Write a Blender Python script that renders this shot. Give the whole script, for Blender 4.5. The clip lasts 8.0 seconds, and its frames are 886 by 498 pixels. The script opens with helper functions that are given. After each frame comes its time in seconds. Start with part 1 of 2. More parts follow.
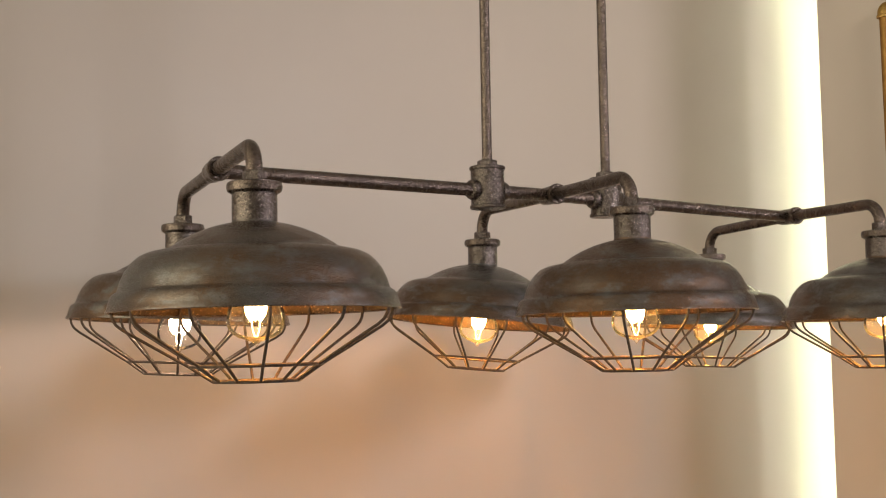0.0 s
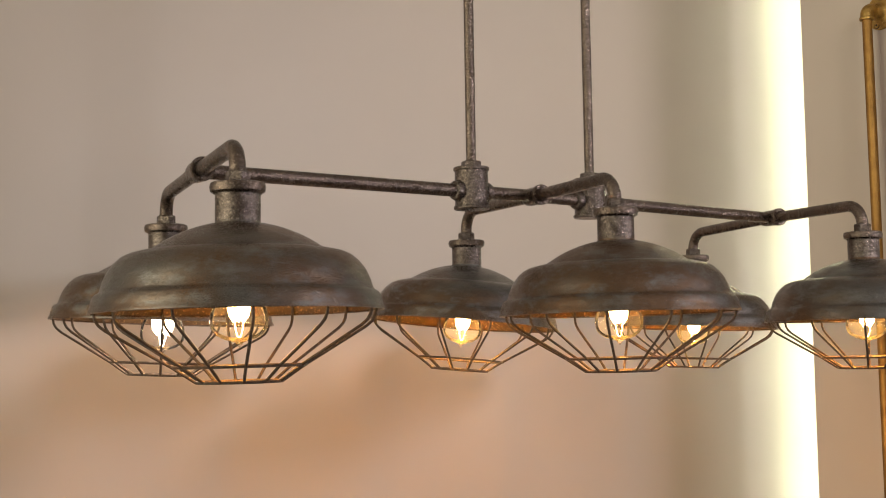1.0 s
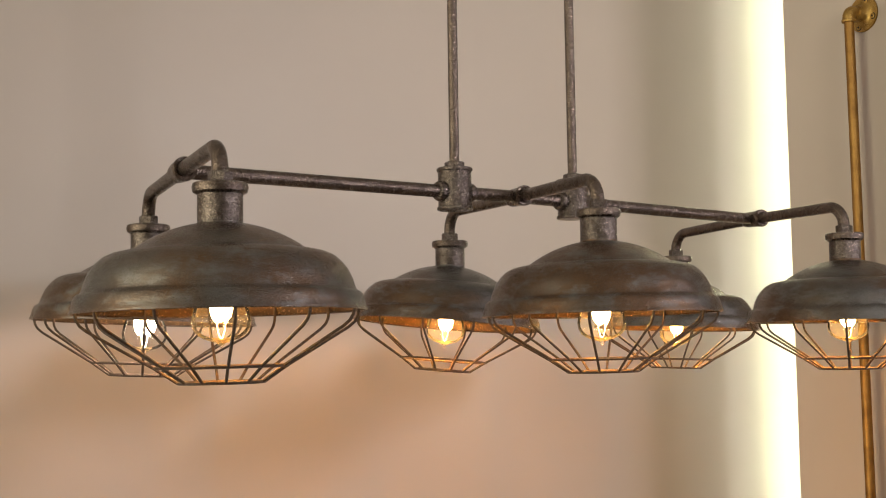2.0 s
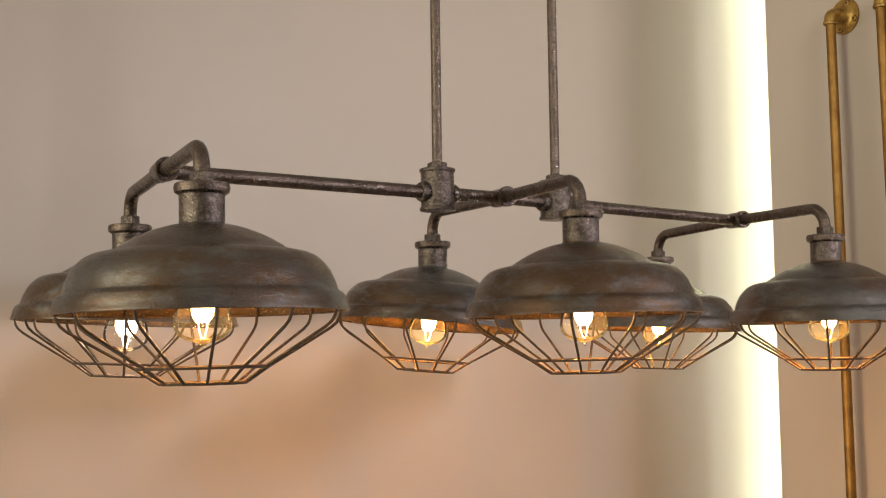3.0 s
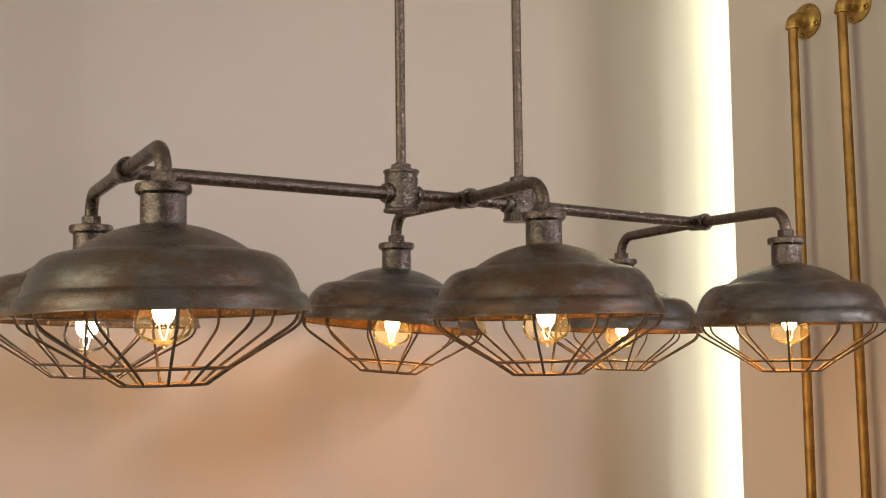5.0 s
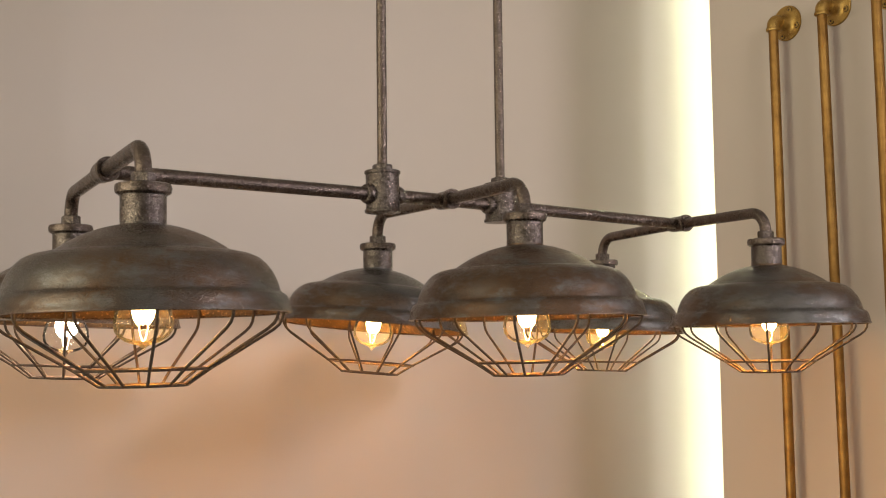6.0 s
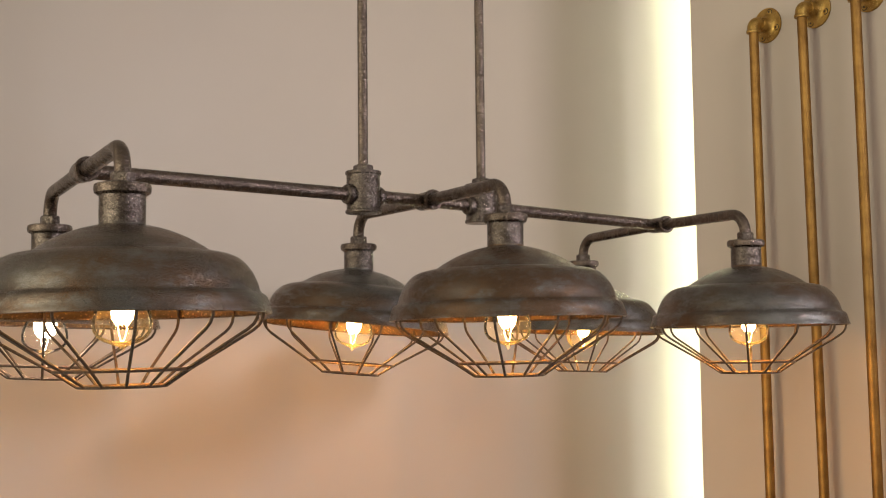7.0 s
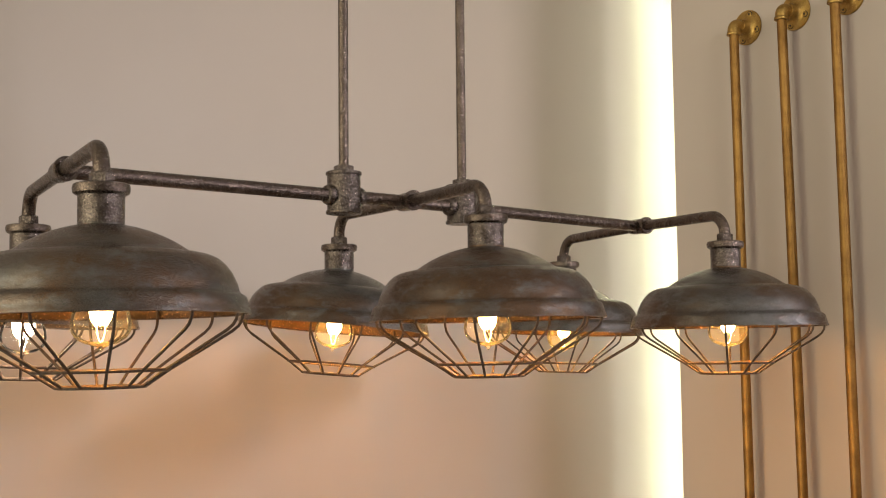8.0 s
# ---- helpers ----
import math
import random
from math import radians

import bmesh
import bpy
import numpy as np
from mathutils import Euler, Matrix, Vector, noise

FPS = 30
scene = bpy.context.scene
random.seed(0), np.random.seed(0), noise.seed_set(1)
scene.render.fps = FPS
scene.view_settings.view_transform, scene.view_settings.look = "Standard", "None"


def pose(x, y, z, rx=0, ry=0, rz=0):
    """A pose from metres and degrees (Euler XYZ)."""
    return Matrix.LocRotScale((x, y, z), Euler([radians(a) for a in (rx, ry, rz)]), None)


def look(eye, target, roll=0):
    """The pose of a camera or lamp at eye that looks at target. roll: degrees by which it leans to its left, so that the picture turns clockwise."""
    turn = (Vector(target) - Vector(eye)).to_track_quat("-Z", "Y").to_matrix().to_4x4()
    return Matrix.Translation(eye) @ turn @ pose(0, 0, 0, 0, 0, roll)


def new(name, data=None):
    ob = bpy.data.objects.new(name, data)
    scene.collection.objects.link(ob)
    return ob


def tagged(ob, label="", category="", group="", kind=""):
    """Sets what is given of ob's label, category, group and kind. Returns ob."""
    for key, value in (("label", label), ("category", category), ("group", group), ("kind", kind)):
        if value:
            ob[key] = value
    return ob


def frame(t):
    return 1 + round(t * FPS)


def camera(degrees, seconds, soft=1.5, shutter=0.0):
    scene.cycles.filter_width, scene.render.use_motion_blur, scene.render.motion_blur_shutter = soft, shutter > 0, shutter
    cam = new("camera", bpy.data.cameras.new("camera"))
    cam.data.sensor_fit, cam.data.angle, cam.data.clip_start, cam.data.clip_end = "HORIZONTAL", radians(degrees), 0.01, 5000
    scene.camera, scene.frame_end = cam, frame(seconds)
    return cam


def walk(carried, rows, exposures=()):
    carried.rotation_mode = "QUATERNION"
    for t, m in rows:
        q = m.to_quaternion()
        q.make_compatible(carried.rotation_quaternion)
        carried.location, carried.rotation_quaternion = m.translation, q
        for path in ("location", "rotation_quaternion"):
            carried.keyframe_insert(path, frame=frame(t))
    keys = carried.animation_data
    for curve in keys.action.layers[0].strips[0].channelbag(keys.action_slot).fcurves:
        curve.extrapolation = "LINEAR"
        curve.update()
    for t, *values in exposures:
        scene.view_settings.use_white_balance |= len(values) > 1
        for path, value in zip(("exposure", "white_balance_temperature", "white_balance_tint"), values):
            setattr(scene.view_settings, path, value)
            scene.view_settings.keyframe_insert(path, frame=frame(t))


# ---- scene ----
cam = camera(40.07, 8.0, soft=1.0)
# seconds, eye x y z, heading to the right of +y, pitch up, lean to the right (degrees)
ROWS = [
    (0, -1.0893, -1.2873, 1.6337, 35.101, 4.404, 0.909),
    (0.5, -1.0888, -1.2878, 1.6339, 35.454, 4.404, 0.892),
    (1, -1.0883, -1.2882, 1.6342, 35.814, 4.406, 0.874),
    (1.5, -1.0877, -1.2887, 1.6344, 36.182, 4.407, 0.857),
    (3, -1.0862, -1.2904, 1.6351, 37.328, 4.413, 0.802),
    (3.5, -1.0857, -1.2910, 1.6353, 37.722, 4.416, 0.784),
    (4, -1.0852, -1.2916, 1.6355, 38.123, 4.419, 0.765),
    (4.5, -1.0846, -1.2922, 1.6358, 38.528, 4.422, 0.747),
    (6, -1.0830, -1.2942, 1.6364, 39.772, 4.434, 0.689),
    (6.5, -1.0825, -1.2949, 1.6366, 40.195, 4.439, 0.670),
    (7, -1.0819, -1.2957, 1.6368, 40.621, 4.444, 0.650),
    (7.5, -1.0814, -1.2964, 1.6370, 41.050, 4.449, 0.630),
    (8, -1.0808, -1.2972, 1.6372, 41.481, 4.455, 0.610),
]
walk(cam, [(t, pose(x, y, z, 90 + up, 0, -yaw) @ pose(0, 0, 0, 0, 0, -lean)) for t, x, y, z, yaw, up, lean in ROWS])

# ---- light ----
world = bpy.data.worlds.new("room_air")
world.use_nodes = True
world.node_tree.nodes["Background"].inputs[0].default_value = (0.9, 0.85, 0.8, 1)
world.node_tree.nodes["Background"].inputs[1].default_value = 0.02
scene.world = world
scene.view_settings.exposure = 0.0


def lamp(name, kind, m, watts, colour, **more):
    data = bpy.data.lights.new(name, kind)
    data.energy, data.color = watts, colour
    for key, value in more.items():
        if key == "size":
            data.size = value
        elif key == "size_y":
            data.shape, data.size_y = "RECTANGLE", value
        elif key == "radius":
            data.shadow_soft_size = value
        elif key == "spot":
            data.spot_size, data.spot_blend = radians(value), 1.0
    ob = new(name, data)
    ob.matrix_world = m
    return ob


CEIL = 2.9  # height of the ceiling
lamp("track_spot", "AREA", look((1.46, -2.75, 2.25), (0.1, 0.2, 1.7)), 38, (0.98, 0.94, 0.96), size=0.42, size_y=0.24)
# Added fill without a fixture; lifts the back wall and partition.
lamp("wall_fill", "SPOT", look((-0.6, -2.4, 2.6), (0.98, 0.8, 2.30)), 185, (1.0, 0.96, 0.82), radius=0.6, spot=40)
# Unseen area lamp in mid-air, added for cool sheen and the wall's shadow band.
lamp("cool_right_fill", "AREA", look((2.5, -2.4, 1.62), (0.1, 0.3, 1.66)), 12, (0.99, 0.92, 1.0), size=1.5, size_y=0.3)
# Soft ambient fill added below the ceiling; no fitting stands there.
lamp("ceiling_fill", "AREA", look((-0.4, -2.1, 2.88), (0.6, -0.2, 0.0)), 5, (1.0, 0.93, 0.88), size=1.8, size_y=1.2)
# Large unseen panel at the left, added to raise the partition's brightness.
lamp("left_fill", "AREA", look((-3.85, -0.05, 1.85), (1.25, 0.1, 1.75)), 92, (1.0, 0.96, 0.70), size=1.7, size_y=2.0)

# ---- materials ----


def material(name, colour, rough=0.5, metal=0.0, second=None, scale=6.0, grain=120.0, bump=0.1, depth=0.001, low=0.4, high=0.65, third=None, flat=1.0, sparkle=0.0, bloom=None, **more):
    """A surface of two colours in patches, with fine grain and relief, in metres of the world."""
    mat = bpy.data.materials.new(name)
    mat.use_nodes = True
    nodes, links = mat.node_tree.nodes, mat.node_tree.links
    shader = nodes["Principled BSDF"]
    shader.inputs["Roughness"].default_value = rough
    shader.inputs["Metallic"].default_value = metal
    for key, value in more.items():
        shader.inputs[key.replace("_", " ")].default_value = value
    stretch = nodes.new("ShaderNodeVectorMath")
    stretch.operation = "MULTIPLY"
    stretch.inputs[1].default_value = (1, 1, flat)
    links.new(nodes.new("ShaderNodeNewGeometry").outputs["Position"], stretch.inputs[0])
    place = stretch.outputs[0]

    def cloud(size, detail, rough_noise=0.6):
        n = nodes.new("ShaderNodeTexNoise")
        n.inputs["Scale"].default_value, n.inputs["Detail"].default_value, n.inputs["Roughness"].default_value = size, detail, rough_noise
        links.new(place, n.inputs["Vector"])
        return n.outputs["Fac"]

    def steps(fac, a, b):
        r = nodes.new("ShaderNodeMapRange")
        r.inputs["From Min"].default_value, r.inputs["From Max"].default_value = a, b
        links.new(fac, r.inputs["Value"])
        return r.outputs["Result"]

    def mixed(fac, a, b):
        m = nodes.new("ShaderNodeMix")
        m.data_type = "RGBA"
        links.new(fac, m.inputs["Factor"])
        for socket, value in ((m.inputs[6], a), (m.inputs[7], b)):
            if isinstance(value, tuple):
                socket.default_value = (*value, 1)
            else:
                links.new(value, socket)
        return m.outputs[2]

    second = second or tuple(c * 0.9 for c in colour)
    patches = steps(cloud(scale, 4), low, high)
    out = mixed(patches, colour, second)
    if bloom:
        out = mixed(steps(cloud(scale * 6, 5, 0.7), 0.5, 0.68), out, bloom)
    fine = cloud(grain, 3)
    # Paler specks on the grain put glints into the colour; cast brass specks are mottling.
    if third:
        out = mixed(steps(fine, 0.56, 0.7), out, third)
    links.new(out, shader.inputs["Base Color"])
    r = nodes.new("ShaderNodeMapRange")
    r.inputs["To Min"].default_value, r.inputs["To Max"].default_value = max(rough - 0.1, 0.03), min(rough + 0.12, 1)
    links.new(cloud(scale * 3, 3), r.inputs["Value"])
    g = nodes.new("ShaderNodeMath")
    g.operation = "MULTIPLY_ADD"
    g.inputs[1].default_value = sparkle
    links.new(fine, g.inputs[0])
    links.new(r.outputs["Result"], g.inputs[2])
    links.new(g.outputs[0], shader.inputs["Roughness"])
    b = nodes.new("ShaderNodeBump")
    b.inputs["Strength"].default_value, b.inputs["Distance"].default_value = bump, depth
    links.new(fine, b.inputs["Height"])
    links.new(b.outputs["Normal"], shader.inputs["Normal"])
    return mat


def glow(name, colour, strength):
    mat = bpy.data.materials.new(name)
    mat.use_nodes = True
    shader = mat.node_tree.nodes["Principled BSDF"]
    shader.inputs["Base Color"].default_value = (*colour, 1)
    shader.inputs["Emission Color"].default_value = (*colour, 1)
    shader.inputs["Emission Strength"].default_value = strength
    return mat


def glass(name, colour, haze_share):
    """Thin bulb glass; the last argument is the share that scatters light, imitating bloom."""
    mat = bpy.data.materials.new(name)
    mat.use_nodes = True
    nodes, links = mat.node_tree.nodes, mat.node_tree.links
    nodes.remove(nodes["Principled BSDF"])
    clear, gloss = nodes.new("ShaderNodeBsdfTransparent"), nodes.new("ShaderNodeBsdfGlossy")
    clear.inputs["Color"].default_value = (*colour, 1)
    gloss.inputs["Roughness"].default_value = 0.04
    edge, shader = nodes.new("ShaderNodeFresnel"), nodes.new("ShaderNodeMixShader")
    edge.inputs["IOR"].default_value = 1.13
    links.new(edge.outputs[0], shader.inputs[0])
    links.new(clear.outputs[0], shader.inputs[1])
    links.new(gloss.outputs[0], shader.inputs[2])
    haze, mix = nodes.new("ShaderNodeBsdfTranslucent"), nodes.new("ShaderNodeMixShader")
    haze.inputs["Color"].default_value = (colour[0] * 0.82, colour[1] * 0.9, colour[2], 1)
    mix.inputs[0].default_value = haze_share
    links.new(shader.outputs[0], mix.inputs[1])
    links.new(haze.outputs[0], mix.inputs[2])
    links.new(mix.outputs[0], nodes["Material Output"].inputs[0])
    return mat


PAINT = material("taupe_wall_paint", (0.49, 0.415, 0.366), 0.46, second=(0.465, 0.397, 0.353), scale=1.2, grain=70, bump=0.06)
CEILING = material("ceiling_paint", (0.75, 0.73, 0.70), 0.8, scale=2, grain=150, bump=0.2)
FLOORING = material("floor_concrete", (0.24, 0.22, 0.20), 0.5, second=(0.18, 0.165, 0.15), scale=2, grain=60)
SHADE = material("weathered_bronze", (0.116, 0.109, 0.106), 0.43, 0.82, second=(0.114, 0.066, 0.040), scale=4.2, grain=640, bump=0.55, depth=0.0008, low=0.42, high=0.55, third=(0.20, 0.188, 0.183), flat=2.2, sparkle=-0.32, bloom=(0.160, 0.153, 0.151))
LINING = material("golden_bronze_lining", (0.105, 0.062, 0.030), 0.55, 0.6, second=(0.07, 0.04, 0.02), scale=30, grain=300, bump=1.0, third=(0.34, 0.21, 0.095), sparkle=-0.3)
PIPE = material("aged_iron_pipe", (0.125, 0.093, 0.078), 0.41, 0.90, second=(0.078, 0.058, 0.049), scale=40, grain=560, bump=0.9, depth=0.0010, third=(0.24, 0.195, 0.172), sparkle=-0.34)
CUP = material("burnished_socket", (0.125, 0.100, 0.091), 0.40, 0.93, second=(0.078, 0.060, 0.052), scale=70, grain=600, bump=0.9, depth=0.0010, third=(0.25, 0.213, 0.196), sparkle=-0.32)
WIRE = material("rusty_wire", (0.046, 0.035, 0.030), 0.60, 0.4, second=(0.078, 0.050, 0.036), scale=60, grain=420, bump=1.0, third=(0.15, 0.115, 0.092))
BRASS = material("aged_brass", (0.37, 0.205, 0.064), 0.54, 1.0, second=(0.21, 0.108, 0.034), scale=18, grain=250, bump=0.15, low=0.38, high=0.72)
BRASS_CAST = material("cast_brass", (0.46, 0.29, 0.088), 0.46, 1.0, second=(0.27, 0.155, 0.045), scale=45, grain=300, bump=0.5, low=0.42, high=0.66, third=(0.56, 0.38, 0.14))
# Dark tone for the shade painted round and in the screw heads.
DARK = material("recess_shade", (0.05, 0.035, 0.02), 0.6, 0.3)
STEEL = material("screw_steel", (0.55, 0.45, 0.3), 0.35, 1.0)
BULB_BASE = material("bulb_base_brass", (0.5, 0.38, 0.2), 0.4, 1.0)
AMBER = glass("amber_glass", (0.99, 0.975, 0.935), 0.009)
CLEAR = glass("clear_glass", (0.97, 0.95, 0.93), 0.003)
FILAMENT = glow("filament_glow", (1.0, 0.62, 0.26), 60)
FILAMENT_WHITE = glow("pale_filament_glow", (1.0, 0.84, 0.62), 60)
LED = glow("led_glow", (0.90, 1.0, 0.68), 37)

# ---- mesh helpers ----


def smooth(bm):
    for f in bm.faces:
        f.smooth = True
    return bm


def mesh(name, bm, mat, sharp=40):
    bmesh.ops.recalc_face_normals(bm, faces=bm.faces)
    for e in bm.edges:
        if len(e.link_faces) == 2 and e.calc_face_angle(0) > radians(sharp):
            e.smooth = False
    data = bpy.data.meshes.new(name)
    bm.to_mesh(data)
    bm.free()
    data.materials.append(mat)
    return data


def part(name, bm, mat, parent, label=""):
    ob = new(name, mesh(name, bm, mat) if isinstance(bm, bmesh.types.BMesh) else bm)
    ob.parent = parent
    return tagged(ob, label)


def lathe(points, segments=48, m=None, closed=False):
    """Turns a profile of (radius, z) about z."""
    bm = bmesh.new()
    rings = []
    for r, z in points:
        if r < 1e-6:
            rings.append([bm.verts.new((0, 0, z))])
        else:
            rings.append([bm.verts.new((r * math.cos(a), r * math.sin(a), z)) for a in (2 * math.pi * i / segments for i in range(segments))])
    pairs = list(zip(rings, rings[1:])) + ([(rings[-1], rings[0])] if closed else [])
    for a, b in pairs:
        for i in range(segments):
            j = (i + 1) % segments
            vs = [a[i % len(a)], a[j % len(a)], b[j % len(b)], b[i % len(b)]]
            vs = list(dict.fromkeys(vs))
            if len(vs) > 2:
                bm.faces.new(vs)
    smooth(bm)
    if m is not None:
        bm.transform(m)
    return bm


def tube(path, r, segments=16, closed=False, caps=True):
    """A round bar along a path of points."""
    bm = bmesh.new()
    pts = [Vector(p) for p in path]
    n = len(pts)
    rings, side = [], None
    for i, p in enumerate(pts):
        a = pts[i - 1] if (i or closed) else p
        b = pts[(i + 1) % n] if (i < n - 1 or closed) else p
        d = (b - a).normalized()
        if side is None:
            side = d.orthogonal().normalized()
        side = (side - d * side.dot(d)).normalized()
        up = d.cross(side)
        rings.append([bm.verts.new(p + r * (math.cos(t) * side + math.sin(t) * up)) for t in (2 * math.pi * k / segments for k in range(segments))])
    for i in range(n if closed else n - 1):
        a, b = rings[i], rings[(i + 1) % n]
        for k in range(segments):
            bm.faces.new((a[k], a[(k + 1) % segments], b[(k + 1) % segments], b[k]))
    if caps and not closed:
        bm.faces.new(rings[0])
        bm.faces.new(rings[-1])
    return smooth(bm)


def box(a, b, bevel=0.0):
    bm = bmesh.new()
    bmesh.ops.create_cube(bm, size=1)
    bm.transform(Matrix.Translation((Vector(a) + Vector(b)) / 2) @ Matrix.Diagonal((*(Vector(b) - Vector(a)), 1)))
    if bevel:
        bmesh.ops.bevel(bm, geom=bm.edges[:], offset=bevel, segments=2, affect="EDGES", profile=0.5)
    return bm


def aim(p, d):
    """A pose at p whose z points along d."""
    return Matrix.Translation(p) @ Vector(d).to_track_quat("Z", "Y").to_matrix().to_4x4()


def hexnut(r, h, m):
    bm = lathe([(0, 0), (r * 0.9, 0), (r, 0.12 * h), (r, 0.88 * h), (r * 0.9, h), (0, h)], 6)
    for f in bm.faces:
        f.smooth = False
    bm.transform(m)
    return bm


def bend(a, corner, b, r, steps=10):
    """Points of a path from a by a rounded corner to b."""
    a, corner, b = Vector(a), Vector(corner), Vector(b)
    u, w = (a - corner).normalized(), (b - corner).normalized()
    p, q = corner + u * r, corner + w * r
    centre = p + q - corner
    mid = []
    for i in range(steps + 1):
        t = math.pi / 2 * i / steps
        mid.append(centre + (p - centre) * math.cos(t) + (q - centre) * math.sin(t))
    return [a, *mid, b]


# ---- the room ----
BACK = 0.80  # the back wall's face
WALL_END, WALL_DIR = Vector((1.268, 0.51)), Vector((0.12, 0.9928))  # right-hand wall: far end, direction
WALL_OUT = Vector((-0.9928, 0.12))  # its normal, into the room


def slab(name, corners, z0, z1, mat, label, category):
    bm = bmesh.new()
    low = [bm.verts.new((x, y, z0)) for x, y in corners]
    top = [bm.verts.new((x, y, z1)) for x, y in corners]
    bm.faces.new(low)
    bm.faces.new(top)
    for i in range(len(corners)):
        j = (i + 1) % len(corners)
        bm.faces.new((low[i], low[j], top[j], top[i]))
    return tagged(new(name, mesh(name, bm, mat)), label, category, kind="structure")


slab("wall_back", [(-4.0, BACK), (4.1, BACK), (4.1, BACK + 0.12), (-4.0, BACK + 0.12)], 0, CEIL, PAINT, "smooth taupe painted wall behind the chandelier", "wall")
near = WALL_END - WALL_DIR * 0.78
thick = -WALL_OUT * 0.10
slab("wall_right", [tuple(WALL_END), tuple(near), tuple(near + thick), tuple(WALL_END + thick)], 0, CEIL, PAINT, "smooth taupe painted partition wall with a free vertical edge", "wall")
slab("wall_far_right", [(4.0, -4.8), (4.1, -4.8), (4.1, BACK + 0.12), (4.0, BACK + 0.12)], 0, CEIL, PAINT, "plain taupe side wall of the showroom", "wall")
slab("wall_left", [(-4.1, -4.8), (-4.0, -4.8), (-4.0, BACK + 0.12), (-4.1, BACK + 0.12)], 0, CEIL, PAINT, "plain taupe side wall of the showroom", "wall")
slab("wall_front", [(-4.1, -4.9), (4.1, -4.9), (4.1, -4.8), (-4.1, -4.8)], 0, CEIL, PAINT, "plain taupe wall of the showroom", "wall")
slab("floor", [(-4.1, -4.9), (4.1, -4.9), (4.1, BACK + 0.12), (-4.1, BACK + 0.12)], -0.1, 0, FLOORING, "grey concrete showroom floor", "floor")
slab("ceiling", [(-4.1, -4.9), (4.1, -4.9), (4.1, BACK + 0.12), (-4.1, BACK + 0.12)], CEIL, CEIL + 0.1, CEILING, "plain off-white showroom ceiling", "ceiling")

# ---- light strip behind the partition's edge ----
strip = tagged(new("light_strip"), "vertical warm white LED strip between the partition and back wall", "light strip")
strip.location = (1.625, BACK - 0.09, 0)
part("channel", box((-0.012, -0.011, 0.02), (0.012, -0.004, CEIL - 0.02), 0.001), STEEL, strip, "slim aluminium channel")
part("diffuser", box((-0.009, -0.004, 0.03), (0.009, 0.004, CEIL - 0.03), 0.002), LED, strip, "glowing warm white diffuser")

# ---- the chandelier ----
BAR_Z = 1.834


def bar_z(x):
    return BAR_Z + 0.0015 - 0.0075 * x - (0.0080 * -x if x < 0 else 0.0055 * x)


SPAN = 0.504
LAMPS = [  # x, y, height of the cap, lean of the shade towards the right and away (degrees), watts of the bulb (the weak one is clear), turn of the cage
    (-0.5515, -0.1975, 1.7911, -0.6, 0.3, 2.5, 9, 0.985, 0.004),
    (-0.047, -0.208, 1.7912, -0.6, 0.3, 4.6, 10.5, 1.0, 0.006),
    (0.460, -0.202, 1.7829, -0.2, 0.3, 6.4, 4, 1.0, 0.003),
    (-0.457, 0.204, 1.7885, 2.2, 1.0, 1.8, 7, 0.975, 0.011, 0.003),
    (0.0355, 0.207, 1.7864, 5.0, 2.5, 7.2, 10, 1.0, 0.003),
    (0.545, 0.210, 1.7784, 2.0, 1.0, 9.8, 23, 1.0, 0.003, 0.007),
]
TEES = (-0.110, 0.104)
R_ARM, R_BAR = 0.0085, 0.0088

chandelier = tagged(new("chandelier"), "weathered bronze six-light pipe chandelier with caged dome shades, lit", "chandelier")
chandelier.location = (0, 0, BAR_Z)
home = Matrix.Translation((0, 0, -BAR_Z))


def piece(name, bm, mat, parent=None, label=""):
    """A part given in world places."""
    bm.transform(home)
    return part(name, bm, mat, parent or chandelier, label)


def shade_profile():
    out = [(0.0215, -0.030)]
    for k in range(9):  # rounded crown
        r = 0.0232 + 0.0648 * k / 8
        out.append((r, -0.0342 - (0.147 - math.sqrt(0.147 ** 2 - r * r))))
    out += [(0.0905, -0.0642), (0.098, -0.0648), (0.107, -0.0668), (0.1150, -0.0705), (0.1215, -0.0765), (0.1280, -0.0850), (0.1325, -0.0950), (0.1348, -0.1030),
            (0.1362, -0.1055), (0.1395, -0.1068), (0.1418, -0.1095), (0.1438, -0.1165), (0.1450, -0.1215), (0.1462, -0.1235)]
    inner = [(max(r - 0.0022, 0.018), z - 0.0014 if r < 0.1 else z) for r, z in out]
    return out + [(0.1464, -0.1250), (0.1450, -0.1258), (0.1436, -0.1250), inner[-1]], inner


def wire_path(angle, m):
    prof = [(0.1400, -0.116), (0.1400, -0.125), (0.1388, -0.1310), (0.1355, -0.1365), (0.129, -0.1418), (0.098, -0.1602), (0.0660, -0.1790), (0.0430, -0.1945)]
    c, s = math.cos(angle), math.sin(angle)
    return [m @ Vector((r * c, r * s, z)) for r, z in prof]


def ring_path(r, z, m, n=40):
    return [m @ Vector((r * math.cos(2 * math.pi * i / n), r * math.sin(2 * math.pi * i / n), z)) for i in range(n)]


def bulb_profile():
    out = [(0.0130, -0.078), (0.0135, -0.088), (0.0165, -0.097), (0.0225, -0.107), (0.0275, -0.118), (0.0295, -0.129), (0.0283, -0.137), (0.0245, -0.1430), (0.0175, -0.1475), (0.0095, -0.1500), (0.0042, -0.1515), (0.0020, -0.1545), (0.0, -0.1570)]
    return out


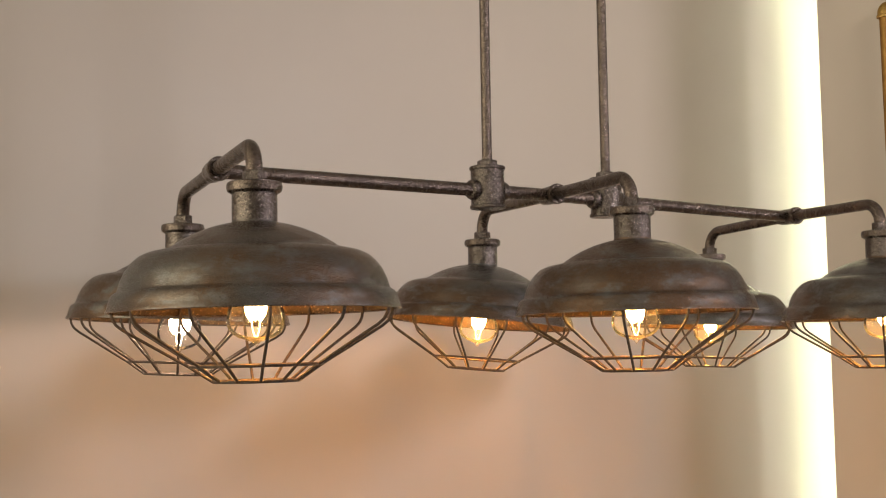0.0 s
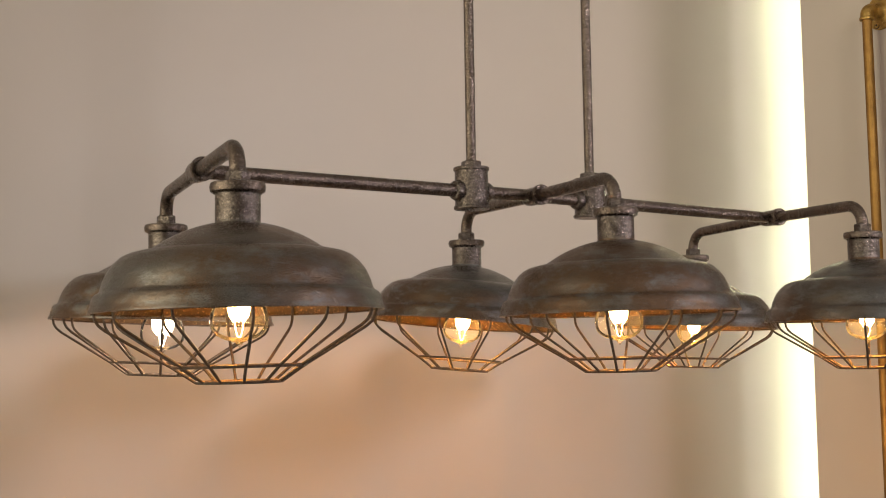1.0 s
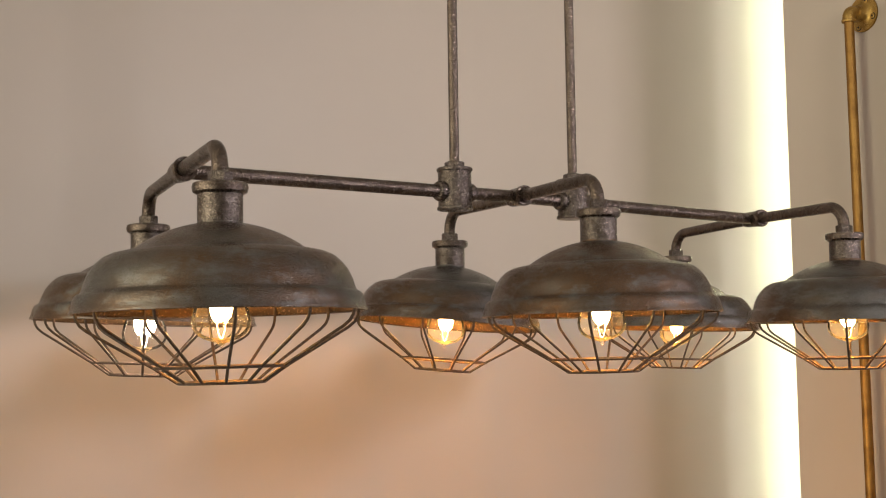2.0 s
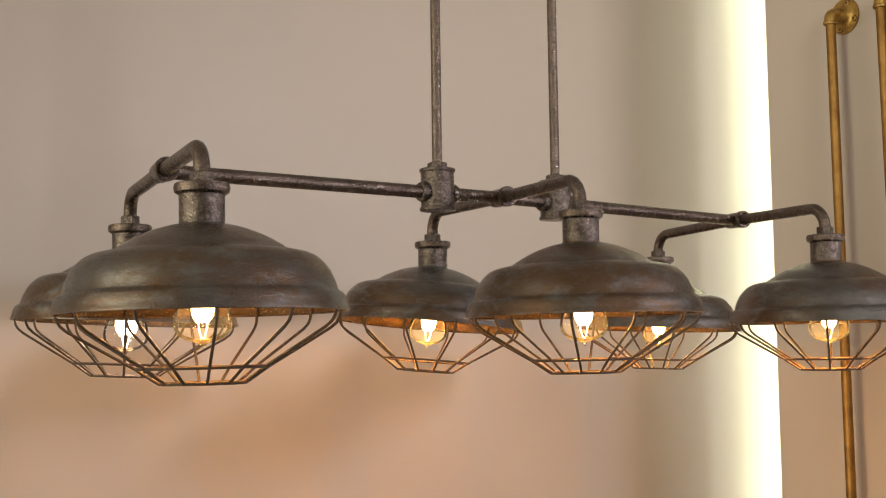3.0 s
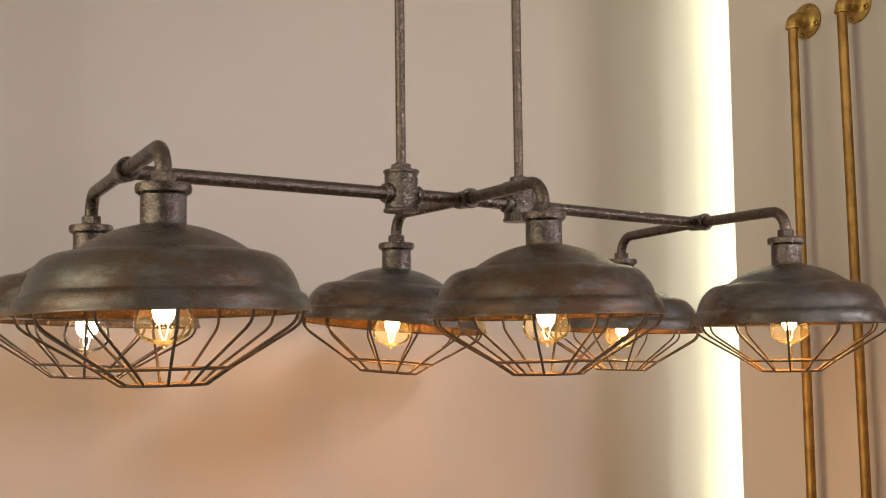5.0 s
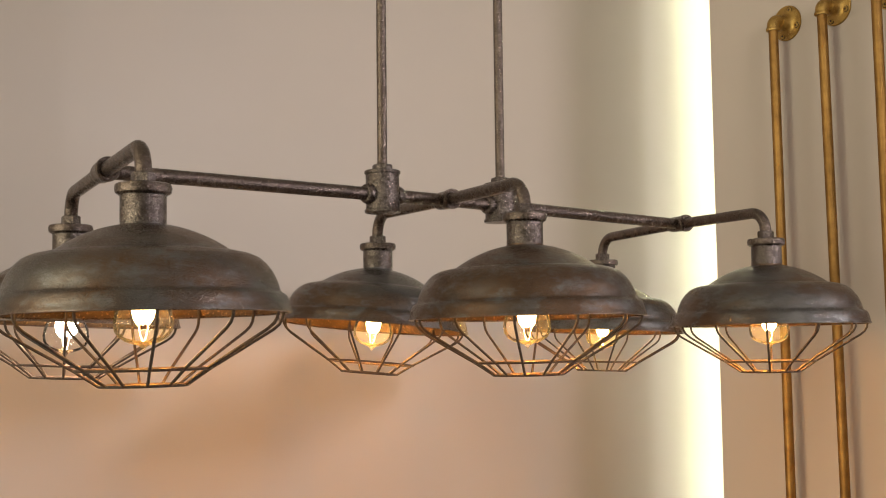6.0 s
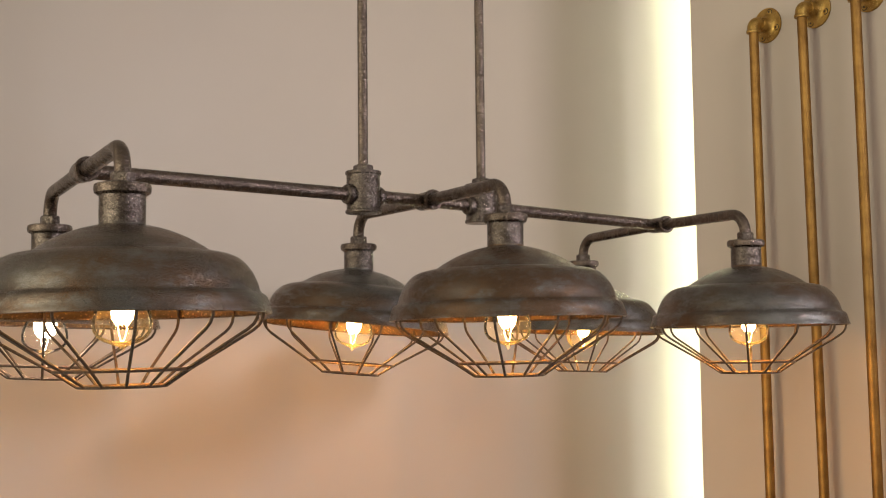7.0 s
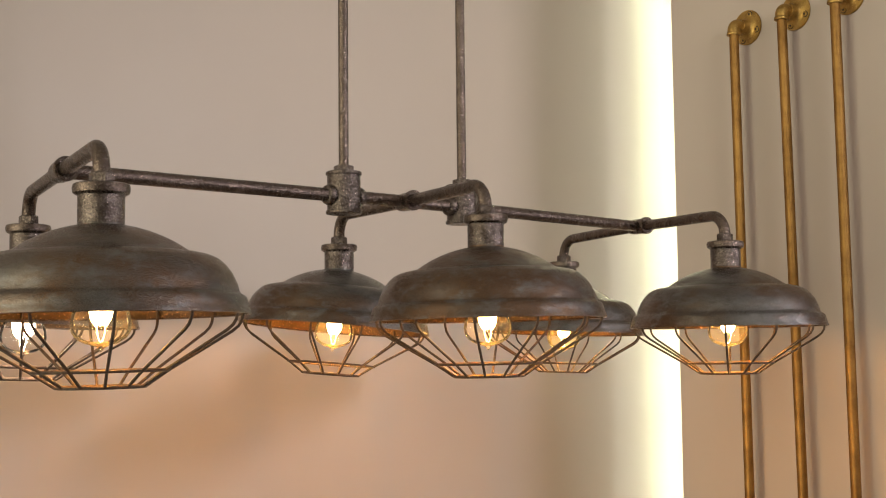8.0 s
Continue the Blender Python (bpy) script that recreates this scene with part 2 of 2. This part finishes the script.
def hang_lamp(x, y, z, right, away, watts, turn, size=1.0, drop=0.0, sag=0.0):
    amber = watts > 2
    upright = m = pose(x, y, z)
    turned = Vector((0.616, 0.788, 0)) * radians(right) - Vector((0.788, -0.616, 0)) * radians(away)
    end = Vector((math.copysign(SPAN, x) if abs(x) > 0.2 else 0.0, 0, 0))
    end.z = bar_z(end.x)
    corner = Vector((x, y, end.z - sag))
    arm = piece("arm", tube(bend(end + (corner - end).normalized() * 0.004, corner, (x, y, z + 0.006), 0.030), R_ARM, 20), PIPE)
    piece("nut", hexnut(0.0125, 0.013, m @ pose(0, 0, 0.0035, 0, 0, 20)), CUP, arm, "burnished hexagonal lock nut")
    cup = piece("socket_cup", lathe([(0.0, 0.003), (0.0215, 0.003), (0.0222, -0.002), (0.0226, -0.008), (0.0226, -0.034), (0.0, -0.034)], 40, m), CUP)
    piece("cap_ring", lathe([(0.0, 0.0045), (0.0250, 0.0048), (0.0272, 0.0036), (0.0281, 0.0), (0.0272, -0.0046), (0.0240, -0.0068), (0.0, -0.0065)], 40, m), PIPE, cup)
    m = upright @ pose(0, 0, -0.034) @ Matrix.Rotation(turned.length, 4, turned.normalized()) @ pose(0, 0, 0.034) @ pose(0, 0, -0.034) @ Matrix.Diagonal((size, size, size, 1)) @ pose(0, 0, 0.034)
    shade = piece("shade", lathe(shade_profile()[0], 72, m), SHADE, label="dark bronze stepped dome shade with brown patina")
    piece("lining", lathe(shade_profile()[1], 72, m), LINING, shade, "rough golden bronze inner face")
    cage = piece("cage_ring", tube(ring_path(0.0660, -0.1790, m), 0.0015, 8, closed=True), WIRE, label="rusty wire guard under the shade")
    piece("lower_ring", tube(ring_path(0.0430, -0.1945, m), 0.0016, 8, closed=True), WIRE, cage)
    for k in range(12):
        piece("wire", tube(wire_path(radians(turn + 30 * k), m), 0.0016, 8), WIRE, cage)
    m = m @ pose(0, 0, -drop)
    bulb = piece("bulb", lathe(bulb_profile(), 56, m), AMBER if amber else CLEAR, label="lit amber glass filament bulb" if amber else "lit clear glass filament bulb")
    bulb.visible_shadow = False
    piece("bulb_base", lathe([(0.0, -0.036), (0.0135, -0.036), (0.0135, -0.080), (0.0, -0.080)], 24, m), BULB_BASE, bulb, "brass screw base")
    # Loops are thickened and bunched to fill the blown-out bloom round the filament.
    loops, wide = [], 1.0 if amber else 1.3
    for k in range(13):
        a = 2 * math.pi * k / 13
        top, low = -0.104 - 0.0012 * (k % 2), -0.1285 - 0.0020 * (k % 3) / 2
        for r, h, d in ((0.0102, top, 0.0), (0.0106, -0.117, 0.06), (0.0092, -0.1245, 0.10), (0.0052, low, 0.18), (0.0090, -0.1245, 0.26), (0.0104, -0.117, 0.32)):
            loops.append(m @ Vector((wide * r * math.cos(a + d), wide * r * math.sin(a + d), h)))
    glowing = FILAMENT if amber else FILAMENT_WHITE
    piece("filament", tube(loops, 0.0009, 6, closed=True), glowing, bulb, "glowing filament cage")
    # thin glowing wires, from the cage to the bulb's tip, imitate its reflection there
    hook = [(-0.0042, -0.1310), (-0.0040, -0.1360), (-0.0030, -0.1410), (-0.0010, -0.1465), (0.0010, -0.1465), (0.0030, -0.1410), (0.0040, -0.1360), (0.0042, -0.1310)]
    piece("tip_glint", tube([m @ Vector((0.788 * u, -0.616 * u, h)) for u, h in hook], 0.0002, 6), glowing, bulb)
    lamp("bulb_light", "POINT", m @ pose(0, 0, -0.1265 + drop), watts, (1.0, 0.42, 0.06) if amber else (1.0, 0.66, 0.42), radius=0.008)


# bar, end fittings and the rods' tee fittings
stops = [-SPAN, TEES[0], 0.0, TEES[1], SPAN]
for a, b in zip(stops, stops[1:]):
    piece("bar", tube([(a, 0, bar_z(a)), (b, 0, bar_z(b))], R_BAR, 24), PIPE)
for x in (-SPAN, 0.0, SPAN):
    c = Vector((x, 0, bar_z(x)))
    piece("cross_fitting", lathe([(0.0080, -0.0195), (0.0098, -0.0200), (0.0103, -0.0222), (0.0134, -0.0226), (0.0142, -0.021), (0.0142, -0.0155), (0.0131, -0.0135), (0.0127, 0.010), (0.0118, 0.018), (0.0080, 0.022)], 32, aim(c, (0.2, 1, 0)), closed=True), PIPE)
for x in TEES:
    z = bar_z(x)
    tee = piece("tee_fitting", lathe([(0.0, 0.0255), (0.0225, 0.0255), (0.0225, -0.0255), (0.0, -0.0255)], 40, pose(x, 0, z + 0.004)), CUP)
    for low, high in ((0.0235, 0.0285), (-0.0285, -0.0235)):
        piece("flange", lathe([(0.0, high), (0.0232, high), (0.0243, high - 0.001), (0.0243, low + 0.001), (0.0232, low), (0.0, low)], 40, pose(x, 0, z + 0.004)), CUP, tee)
    for s in (-1, 1):
        piece("collar", lathe([(0.0088, 0), (0.0130, 0), (0.0140, 0.002), (0.0140, 0.0055), (0.0125, 0.009), (0.0088, 0.010)], 24, aim((x + s * 0.020, 0, z), (s, 0, 0))), CUP, tee)
    piece("nut", hexnut(0.0135, 0.011, pose(x, 0, z + 0.0300, 0, 0, 15)), CUP, tee)
    piece("rod", tube([(x, 0, z + 0.028), (x, 0, CEIL - 0.012)], 0.0068, 20), PIPE)
    piece("canopy", lathe([(0.0, 0.0), (0.06, 0.0), (0.062, -0.006), (0.05, -0.018), (0.012, -0.022), (0.0, -0.022)], 32, pose(x, 0, CEIL)), PIPE)
for row in LAMPS:
    hang_lamp(*row)

# ---- brass pipes on the partition wall ----
STAND = 0.048  # pipe axis off the wall


def wall_pipe(along, top, lean):
    """along: metres from the wall's far end; lean: degrees by which the pipe runs askew along the wall."""
    foot = WALL_END - WALL_DIR * along + WALL_OUT * STAND
    rack = tagged(new("wall_pipe"), "aged brass pipe with elbow and round flange screwed to the wall", "pipe", "brass pipes on the partition wall")
    rack.matrix_world = Matrix.Translation((*foot, 0)) @ Vector((*WALL_OUT, 0)).to_track_quat("X", "Z").to_matrix().to_4x4()
    # local x points out of the wall
    part("pipe", tube([(0, top * math.tan(radians(lean)), 0), (0, 0, top - 0.014)], 0.0106, 24), BRASS, rack)
    elbow = part("elbow", tube(bend((0, 0, top - 0.021), (0, 0, top), (-0.034, 0, top), 0.013), 0.0137, 24), BRASS_CAST, rack, "cast brass elbow")
    part("band", lathe([(0.0106, 0), (0.0150, 0), (0.0158, 0.0015), (0.0158, 0.0055), (0.0150, 0.007), (0.0106, 0.007)], 28, pose(0, 0, top - 0.024)), BRASS_CAST, elbow)
    part("band", lathe([(0.009, 0), (0.0150, 0), (0.0158, 0.0015), (0.0158, 0.0055), (0.0150, 0.007), (0.009, 0.007)], 28, aim((-0.0200, 0, top), (-1, 0, 0))), BRASS_CAST, elbow)
    flange = part("flange", lathe([(0.0, 0.0), (0.0390, 0.0), (0.0398, 0.001), (0.0398, 0.0035), (0.0385, 0.005), (0.028, 0.0058), (0.0210, 0.008), (0.0165, 0.013), (0.0160, 0.026), (0.0, 0.026)], 48, aim((-STAND, 0, top), (1, 0, 0))), BRASS_CAST, rack, "round cast brass wall flange")
    for k in range(4):
        a = radians(70 + 90 * k)
        p = Vector((-STAND + 0.0050, 0.0300 * math.cos(a), top + 0.0300 * math.sin(a)))
        screw = part("screw", lathe([(0.0, 0.0), (0.0060, 0.0), (0.0056, 0.0018), (0.0036, 0.0026), (0.0, 0.0020)], 16, aim(p, (1, 0, 0))), BRASS_CAST, flange, "countersunk screw head")
        # Raised dark ring and plug paint the shade of countersink and drive slot.
        part("gap_shade", lathe([(0.0058, 0.0), (0.0074, 0.0), (0.0074, 0.0007), (0.0058, 0.0007)], 16, aim(p, (1, 0, 0)), closed=True), DARK, screw)
        part("slot_shade", lathe([(0.0, 0.0012), (0.0024, 0.0012), (0.0024, 0.0030), (0.0, 0.0027)], 8, aim(p, (1, 0, 0))), DARK, screw)


for along, top, lean in ((0.239, 2.345, 0.35), (0.374, 2.349, 0.85), (0.512, 2.352, 0.5)):
    wall_pipe(along, top, lean)
